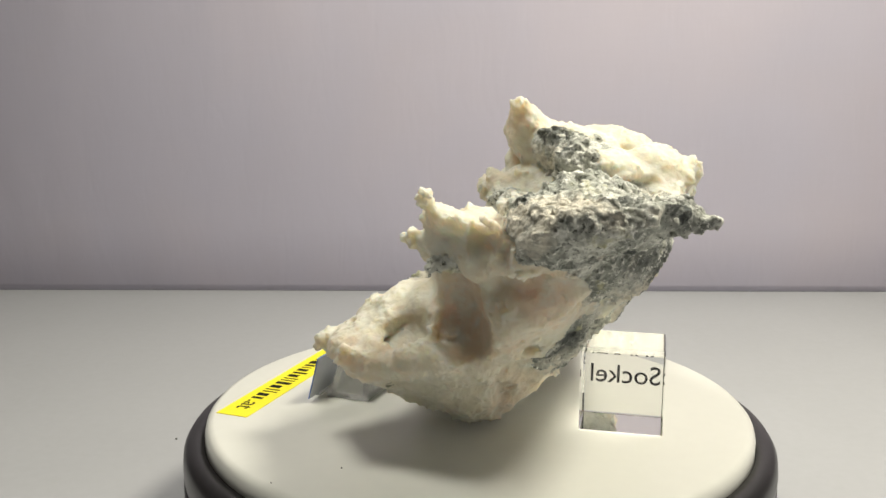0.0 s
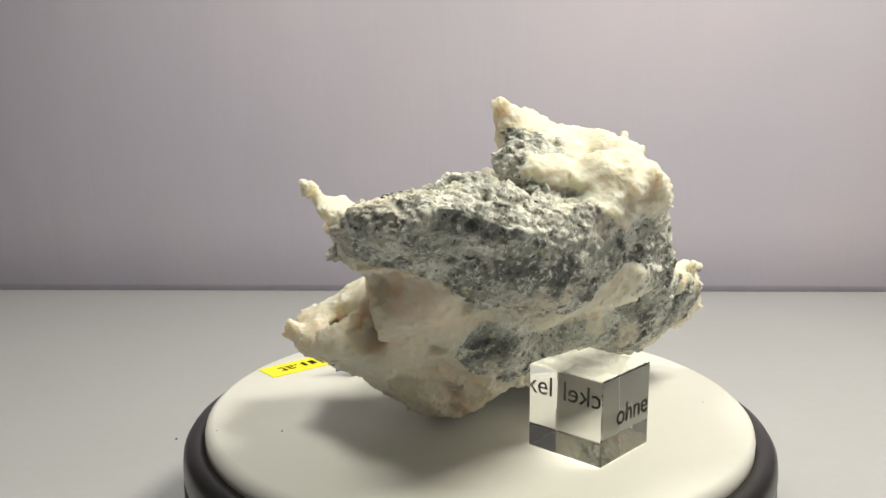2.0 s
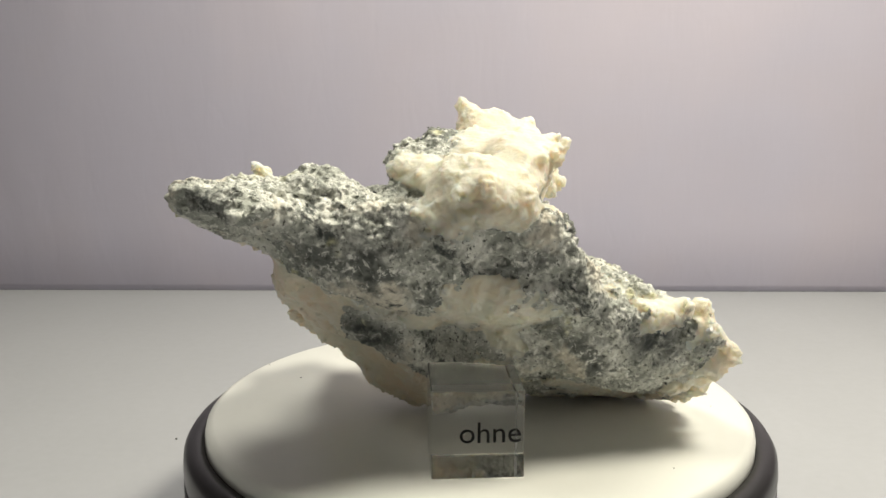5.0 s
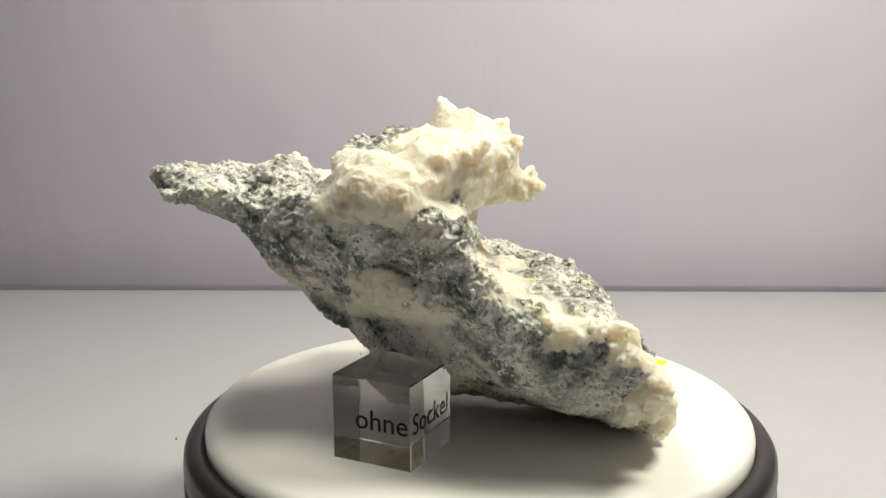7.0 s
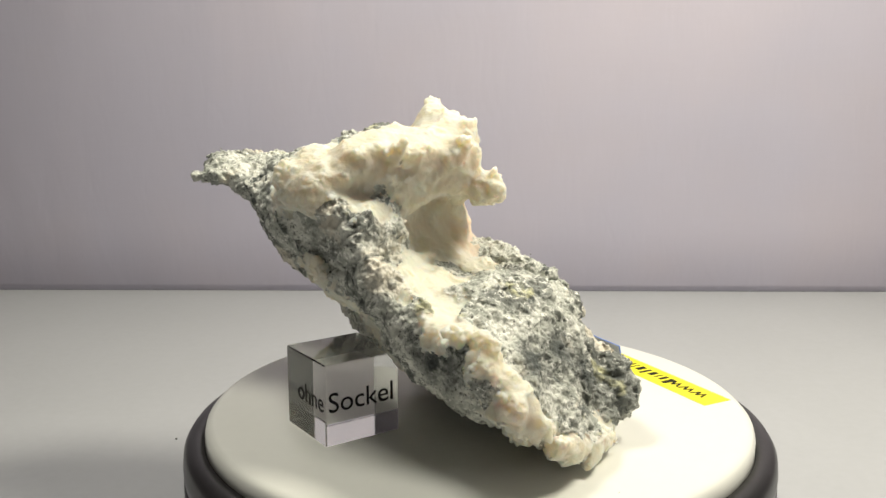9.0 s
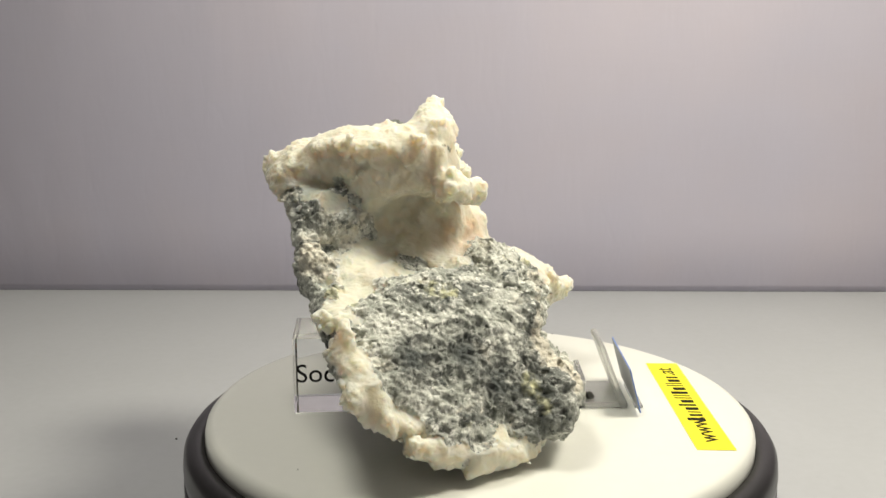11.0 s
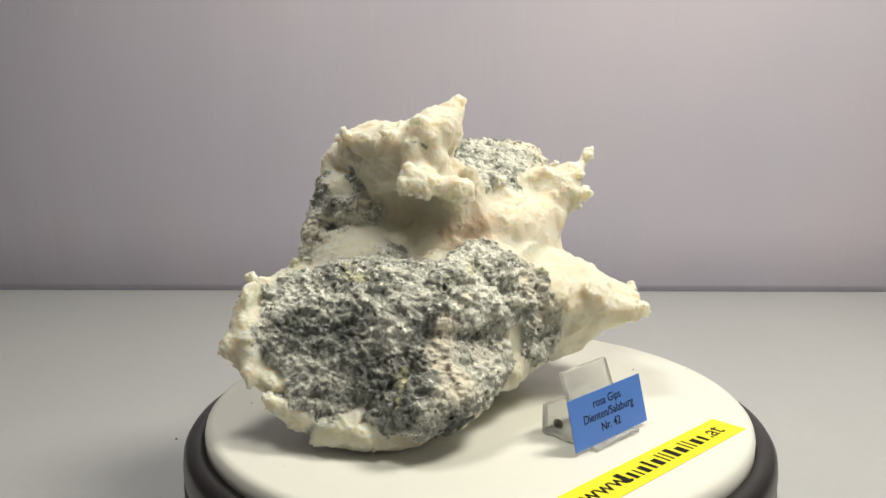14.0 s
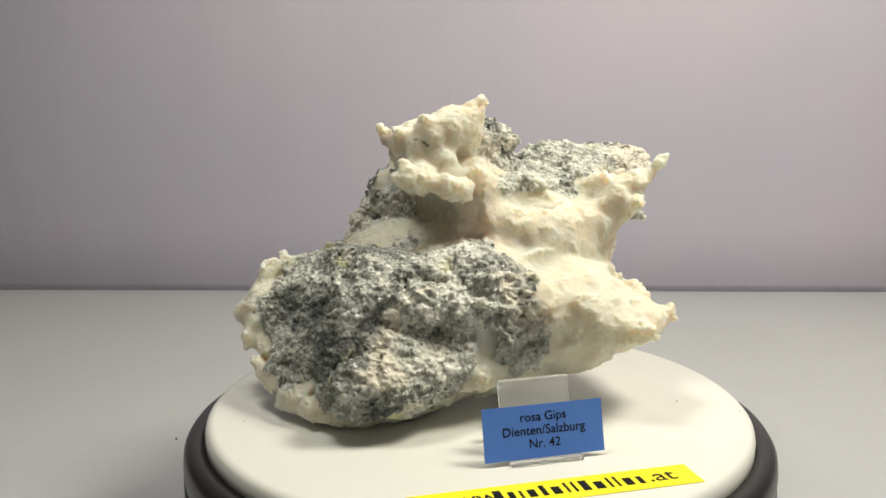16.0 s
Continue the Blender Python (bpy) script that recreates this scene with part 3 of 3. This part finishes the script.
def mineral_field():
    """The body's field on a grid: its sum, its two minerals, the grid's origin and its step."""
    low, high, step = np.array((-50.0, -82.0, -1.0)), (60.0, 62.0, 86.0), 0.40
    body, crust = Rock(), Rock()
    stone_lumps(body.lump)
    gypsum_lumps(crust.lump)
    crust.spur(13, -3, 69, 4.6, 9.8, -7.4, 78.6, 2.2)          # the peak
    crust.spur(13, 4, 68, 4.5, 13, 8, 72.5, 3.0)
    crust.spur(33, 5, 66, 4.5, 36.7, 9.3, 72, 1.5)               # the crown's corners
    crust.spur(20, 9, 67, 4.0, 19.6, 13.2, 71, 1.6)
    crust.spur(45, -11, 61, 5.0, 51.0, -14.0, 64.5, 2.0)
    crust.spur(-6, -39, 50, 4.4, -8, -47, 57.0, 2.8)             # the spike
    crust.spur(-8, -47, 57.0, 2.5, -10.6, -53, 61, 1.7)
    crust.spur(-10.6, -53, 61, 1.7, -11.0, -56, 63.8, 0.7)
    crust.spur(-9, -43, 49, 2.6, -15.8, -42, 52.4, 1.2)          # its side prong
    crust.spur(2.8, 3.5, 56.5, 3.6, 10, 13.4, 59.4, 2.1)         # the arm over the hollow
    crust.spur(10, 13.4, 59.6, 1.8, 12, 16, 63.2, 1.0)
    crust.spur(10, 13.4, 59.4, 1.8, 9.5, 15.2, 56.2, 0.9)
    crust.spur(10, 13.4, 59.4, 1.8, 12.4, 17, 59.8, 1.1)
    crust.spur(-31, -22, 24.5, 4.2, -37.6, -26, 23.4, 1.5)       # the beak
    crust.spur(-24, -36, 24, 3.0, -30.4, -40.4, 25.6, 0.9)
    crust.spur(7, -20, 49, 3.8, 7, -16, 55.5, 2.8)               # the pale column behind the spike
    crust.spur(7, -16, 55, 2.6, 3.6, -16.5, 58, 1.4)
    crust.spur(6, -4, 57, 3.2, 3.2, -1, 61.5, 1.6)
    crust.lump(6.5, -47, 38, 3.2, 6, 7)                          # the ridge beside the pink hollow
    crust.spur(38, 44, 21, 4.4, 42.2, 49.0, 21.6, 2.0)           # the block's points
    crust.spur(13, 43, 7, 5.0, 17.2, 47.4, 4.4, 2.4)
    crust.spur(40, 32, 31, 4.6, 45.4, 35.2, 35.6, 2.4)
    crust.spur(44, 40, 31, 2.0, 42.4, 48.4, 22, 2.0)               # the block's white rim
    crust.spur(42.4, 48.4, 22, 2.0, 31, 47.5, 10.5, 2.2)
    crust.spur(31, 48, 10.5, 2.5, 17, 47, 5, 2.6)
    crust.lump(42.6, 39.5, 31, 3.0, 5.0, 6.5)
    body.lump(0, 14, 38, 4.5, 12, 4.2)
    body.lump(-6.8, -47.5, 46.2, 4.6, 3.4, 2.4, 0, 10, 0)        # the dark patch under the spike
    body.spur(36, -62, 60, 3.2, 44.3, -62.4, 58.8, 1.7)          # the horn's points
    body.spur(30, -66, 60.5, 2.8, 30.2, -74.0, 62.2, 1.0)
    fg, axes = body.field(low, high, step, 1.5)
    fw, axes = crust.field(low, high, step, 1.5)
    h = np.clip(0.5 + 0.5 * (fg - fw) / 1.2, 0, 1)
    f = fg * (1 - h) + fw * h - 1.2 * h * (1 - h)
    hollows = Rock()
    hollows.lump(17, 7.5, 50.5, 14, 9.5, 6.8, 0, 0, -8)          # the cave over the block
    hollows.lump(-5, -47, 35, 7.5, 10, 11, 0, -14, 0)            # the pink hollow
    hollows.lump(-17, -41, 32, 6, 6.5, 4.5)
    hollows.lump(43, -20, 60.5, 2.2, 2.2, 2.2)
    hollows.lump(-14, -12, 40, 5, 7, 4)
    hollows.lump(0, -19, 54, 6, 8, 5)                        # the notch behind the spike
    hollows.lump(-2, -31, 56, 8, 9, 5)
    hollows.lump(43.5, -46, 44, 6, 8, 5)                         # under the horn
    hollows.lump(4, -71, 62, 7.5, 10, 6)
    hollows.lump(28, -62, 70.8, 15, 24, 6.5)                     # the horn's low back
    hollows.lump(0, -64, 53, 7, 8.5, 6)
    hollows.lump(13, -39, 17, 9, 10, 7)                          # under the beak
    fh, axes = hollows.field(low, high, step, 1.0)
    h = np.clip(0.5 - 0.5 * (f + fh) / 2.2, 0, 1)
    f = f * (1 - h) - fh * h + 2.2 * h * (1 - h)

    def swell(x, y, z, reach, depth):
        at, s = (x, y, z), []
        for c, l, n in zip(at, low, f.shape):
            s.append(slice(max(0, int((c - 2.5 * reach - l) / step)), min(n, int((c + 2.5 * reach - l) / step) + 2)))
        d = sum(((a[q] - c) ** 2).reshape([-1 if i == j else 1 for j in range(3)]) for i, (a, q, c) in enumerate(zip(axes, s, at)))
        f[tuple(s)] += depth * np.exp(-d / reach ** 2)

    dents(swell)
    near = np.argwhere(np.abs(f) < 3.4)
    p = (near * step + low).astype(np.float32)
    at = tuple(near.T)
    inner = [np.clip(near[:, i], 3, f.shape[i] - 4) for i in range(3)]
    lie = np.stack([f[tuple(inner[j] + 3 * (j == i) for j in range(3))] - f[tuple(inner[j] - 3 * (j == i) for j in range(3))] for i in range(3)], -1)
    lie /= np.maximum(np.linalg.norm(lie, axis=1), 1e-4)[:, None]
    warp = np.stack([lumps(p, 3.0, s) for s in (31, 32, 33)], -1)
    side = fg[at] - fw[at] + border(p, warp)
    grey = np.clip(0.5 - side / 1.5, 0, 1)
    # the flank broke clean along the cleavage, the other sides are knobbly
    clean = np.clip(1.5 * (lie @ np.array((0.80, -0.10, -0.58), np.float32)) + 0.1, 0, 1)
    slaty = p * np.array((1.0, 0.85, 1.25), np.float32) + 1.2 * warp
    rough = 0.9 * lumps(slaty, 8.0, 1) + 1.1 * np.abs(lumps(slaty, 13.0, 3)) + 0.7 * (2 * np.abs(lumps(slaty, 4.0, 2)) - 1) + 0.2
    g = grey > 0
    rough[g] += (1 - 0.55 * clean[g]) * (chips(slaty[g], 5.0, 71, 0.8) + chips(p[g] + 0.4 * warp[g], 2.2, 81, 0.5) + 1.0 * grains(p[g] + 0.3 * warp[g], 1.7, 51) - 0.55)
    crest = np.abs(lumps(p + warp, 5.5, 5)) + 0.2 * np.abs(lumps(p + 0.5 * warp, 2.6, 14))
    soft = 0.9 * lumps(p, 9.0, 4) + 1.5 * crest + 0.18 * lumps(p + warp, 1.9, 6) - 0.35
    w = grey < 1
    soft[w] += 0.6 * grains(p[w] + 1.3 * warp[w], 6.0, 61) - 0.3 + clean[w] * chips(p[w] + 0.4 * warp[w], 2.4, 82, 0.5)
    f[at] += 0.85 * grey * rough + 0.95 * (1 - grey) * soft
    return f, fg, fw, low, step


def mineral_specimen():
    f, fg, fw, low, step = mineral_field()
    verts, quads = skin(f, low, step)
    fine = np.stack([lumps(verts, 3.0, s) for s in (31, 32, 33)], -1)
    cell = np.clip(((verts - low) / step).round().astype(int), 0, np.array(f.shape) - 1)
    c = tuple(cell.T)
    of_stone = fg[c] - fw[c] + border(verts, fine) < 0
    face_stone = of_stone[quads].sum(1) >= 2
    low_grid = [np.clip(cell[:, i], 1, f.shape[i] - 2) for i in range(3)]
    slope = np.stack([f[tuple(low_grid[j] + (j == i) for j in range(3))] - f[tuple(low_grid[j] - (j == i) for j in range(3))] for i in range(3)], -1)
    slope /= np.maximum(np.linalg.norm(slope, axis=1), 1e-4)[:, None]
    reach = [np.clip(cell[:, i], 7, f.shape[i] - 8) for i in range(3)]
    around = sum(np.clip(f[tuple(reach[j] + k * (j == i) for j in range(3))], -4, 4) for i in range(3) for k in (-6, 6)) / 6
    edge = np.clip(around / 0.9, 0.0, 1.3)                     # how far a point stands out
    crystal = (0.10 + 0.8 * edge) * (0.7 * lumps(verts, 1.3, 93) + 0.7 * lumps(verts, 0.7, 94))
    teeth = np.where(of_stone, 0.42 * lumps(verts, 1.1, 91) + 0.34 * lumps(verts, 0.6, 92), crystal)
    verts = verts + slope * teeth[:, None]
    verts[:, 2] = np.maximum(verts[:, 2], 0.1)
    thing = tagged(new("mineral_specimen"), "white gypsum crust on speckled grey rock, leaning on a clear cube", "mineral specimen")
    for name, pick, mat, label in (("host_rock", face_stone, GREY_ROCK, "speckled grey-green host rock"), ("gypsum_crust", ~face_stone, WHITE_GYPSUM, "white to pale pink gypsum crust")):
        q = quads[pick]
        used, back = np.unique(q, return_inverse=True)
        me = bpy.data.meshes.new(name)
        me.from_pydata((verts[used] / 1000).tolist(), [], back.reshape(q.shape).tolist())
        me.materials.append(mat)
        me.polygons.foreach_set("use_smooth", [True] * len(me.polygons))
        ob = new(name, me)
        ob.parent = thing
        tagged(ob, label)
    moving.append((thing, pose(0, 0, TOP)))


mineral_specimen()


# ---- the small things on the plate ----
def lettering(text, size, parent, m, mat=INK, align="LEFT"):
    """A word as a thin flat mesh, standing at the pose m of its parent."""
    curve = bpy.data.curves.new("lettering", "FONT")
    curve.body, curve.size, curve.extrude, curve.resolution_u = text, size, 0.00003, 4
    curve.align_x, curve.offset = align, size * 0.003
    holder = bpy.data.objects.new("lettering", curve)
    me = bpy.data.meshes.new_from_object(holder)
    bpy.data.objects.remove(holder)
    bpy.data.curves.remove(curve)
    me.materials.clear()
    me.materials.append(mat)
    ob = new("lettering", me)
    ob.parent = parent
    ob.matrix_basis = m
    return ob


def acrylic_cube():
    thing = tagged(new("acrylic_cube"), "clear acrylic cube with black lettering propping up the mineral", "cube")
    part("block", block(0.02, 0.02, 0.02, 0.00025, 1, (0, 0, 0.01)), CLEAR, thing).visible_shadow = False
    lettering("ohne", 0.0067, thing, pose(0.01006, 0.0094, 0.0083, 90, 0, 90), align="RIGHT")
    lettering("Sockel", 0.0069, thing, pose(0.0094, 0.01006, 0.0083, 90, 0, 180))
    moving.append((thing, pose(0.0366, -0.0118, TOP + 0.0001, 0, 0, -11.0)))


def web_label():
    """Yellow strip; the name in its line of print is drawn as bars."""
    thing = tagged(new("yellow_label"), "narrow yellow paper label with black print stuck on the plate", "label")
    part("strip", block(0.064, 0.0091, 0.00012, at=(0, 0, 0.00006)), YELLOW, thing)
    widths = [2.9, 2.9, 2.9, 0.7, 2.0, 1.5, 0.7, 2.0, 1.3, 2.2, 0.7, 0.7, 2.0, 2.3, 0.7, 0.7, 2.2, 1.4, 0.7, 2.2, 1.3]
    tall = {4, 8, 10, 11, 12, 14, 15}
    x = -27.5
    lettering("www.", 0.0068, thing, pose(x / 1000, -0.0018, 0.00016))
    for i, w in enumerate(widths):
        h = 4.4 if i in tall else 3.2
        if i == 18:
            lettering(".at", 0.0068, thing, pose(x / 1000, -0.0018, 0.00016))
        elif 3 < i < 18:
            part("print_bar", block(w * 0.00088, h * 0.00102, 0.00004, at=((x + w / 2) * 0.001, (h / 2 - 2.0) * 0.001, 0.00016)), INK, thing)
        x += w + 1.02
    moving.append((thing, pose(-0.0529, 0.0168, TOP + 0.00005, 0, 0, -108.3)))


def name_card():
    """Card leaning on a small clear stand; its own x runs along the card, -y is its front."""
    thing = tagged(new("name_card"), "blue card with three lines of black print on a clear stand", "card")
    lean = -15.0
    at = pose(0, 0, 0.0011, 90 + lean, 0, 0)
    sheet = part("card", block(0.0288, 0.0119, 0.00025, at=(0, 0.00595, 0)), BLUE, thing)
    sheet.matrix_basis = at
    back = part("card_back", block(0.0286, 0.0117, 0.0001, at=(0, 0.00595, -0.00020)), PAPER, thing, "grey back of the card")
    back.matrix_basis = at
    for text, y in (("rosa Gips", 0.0083), ("Dienten/Salzburg", 0.0053), ("Nr. 42", 0.0023)):
        lettering(text, 0.0029, thing, at @ pose(0, y, 0.00016), align="CENTER")
    plate_ = part("stand_back", block(0.0175, 0.0185, 0.0017, 0.0006, 2, (0, 0.00925, -0.0019)), FROSTED, thing, "clear worn acrylic back plate")
    plate_.matrix_basis = pose(0.0, 0.0012, 0.0002, 90 + lean - 6, 0, 0)
    part("stand_foot", block(0.0175, 0.0125, 0.0016, 0.0004, 2, (0, 0.0085, 0.0009)), FROSTED, thing, "clear worn acrylic foot")
    part("stand_heel", block(0.0175, 0.0016, 0.0060, 0.0004, 2, (0, 0.0140, 0.0047)), FROSTED, thing)
    part("stand_lip", block(0.0175, 0.0022, 0.0010, 0.0003, 2, (0, -0.0006, 0.0006)), FROSTED, thing)
    bm = bmesh.new()
    bmesh.ops.create_icosphere(bm, subdivisions=3, radius=0.0011)
    for v in bm.verts:
        v.co *= 1 + 0.5 * noise.noise(v.co * 900)
    blob = part("putty", bm, PUTTY, thing, "dark crumb of putty", True)
    blob.matrix_basis = pose(-0.006, 0.0118, 0.0027)
    moving.append((thing, pose(-0.0404, 0.0097, TOP, 0, 0, -107.9)))


def crumb(x, y, z, size, rides):
    bm = bmesh.new()
    bmesh.ops.create_icosphere(bm, subdivisions=2, radius=size)
    for v in bm.verts:
        v.co *= 1 + 0.6 * noise.noise(v.co * 1500 + Vector((x * 900, y * 900, 0)))
    ob = tagged(part("crumb", bm, PUTTY, None, "", True), "tiny dark crumb of rock lying loose", "crumb", "loose crumbs")
    if rides:
        moving.append((ob, pose(x, y, z)))
    else:
        ob.matrix_world = pose(x, y, z)


acrylic_cube()
web_label()
name_card()
for x, y, s in ((-0.030, -0.044, 0.00022), (-0.044, -0.052, 0.00018), (0.052, 0.030, 0.0002), (0.020, 0.058, 0.00016)):
    crumb(x, y, TOP + s * 0.4, s * 0.65, True)
for x, y, s in ((-0.102, 0.055, 0.0004), (-0.132, -0.012, 0.0003), (-0.083, 0.105, 0.0003)):
    crumb(x, y, s * 0.6, s, False)


# ---- what turns ----
def motions():
    for thing, m in moving:
        walk(thing, [(i * 0.5, pose(0, 0, 0, 0, 0, -SPIN * i * 0.5) @ m) for i in range(33)])


motions()
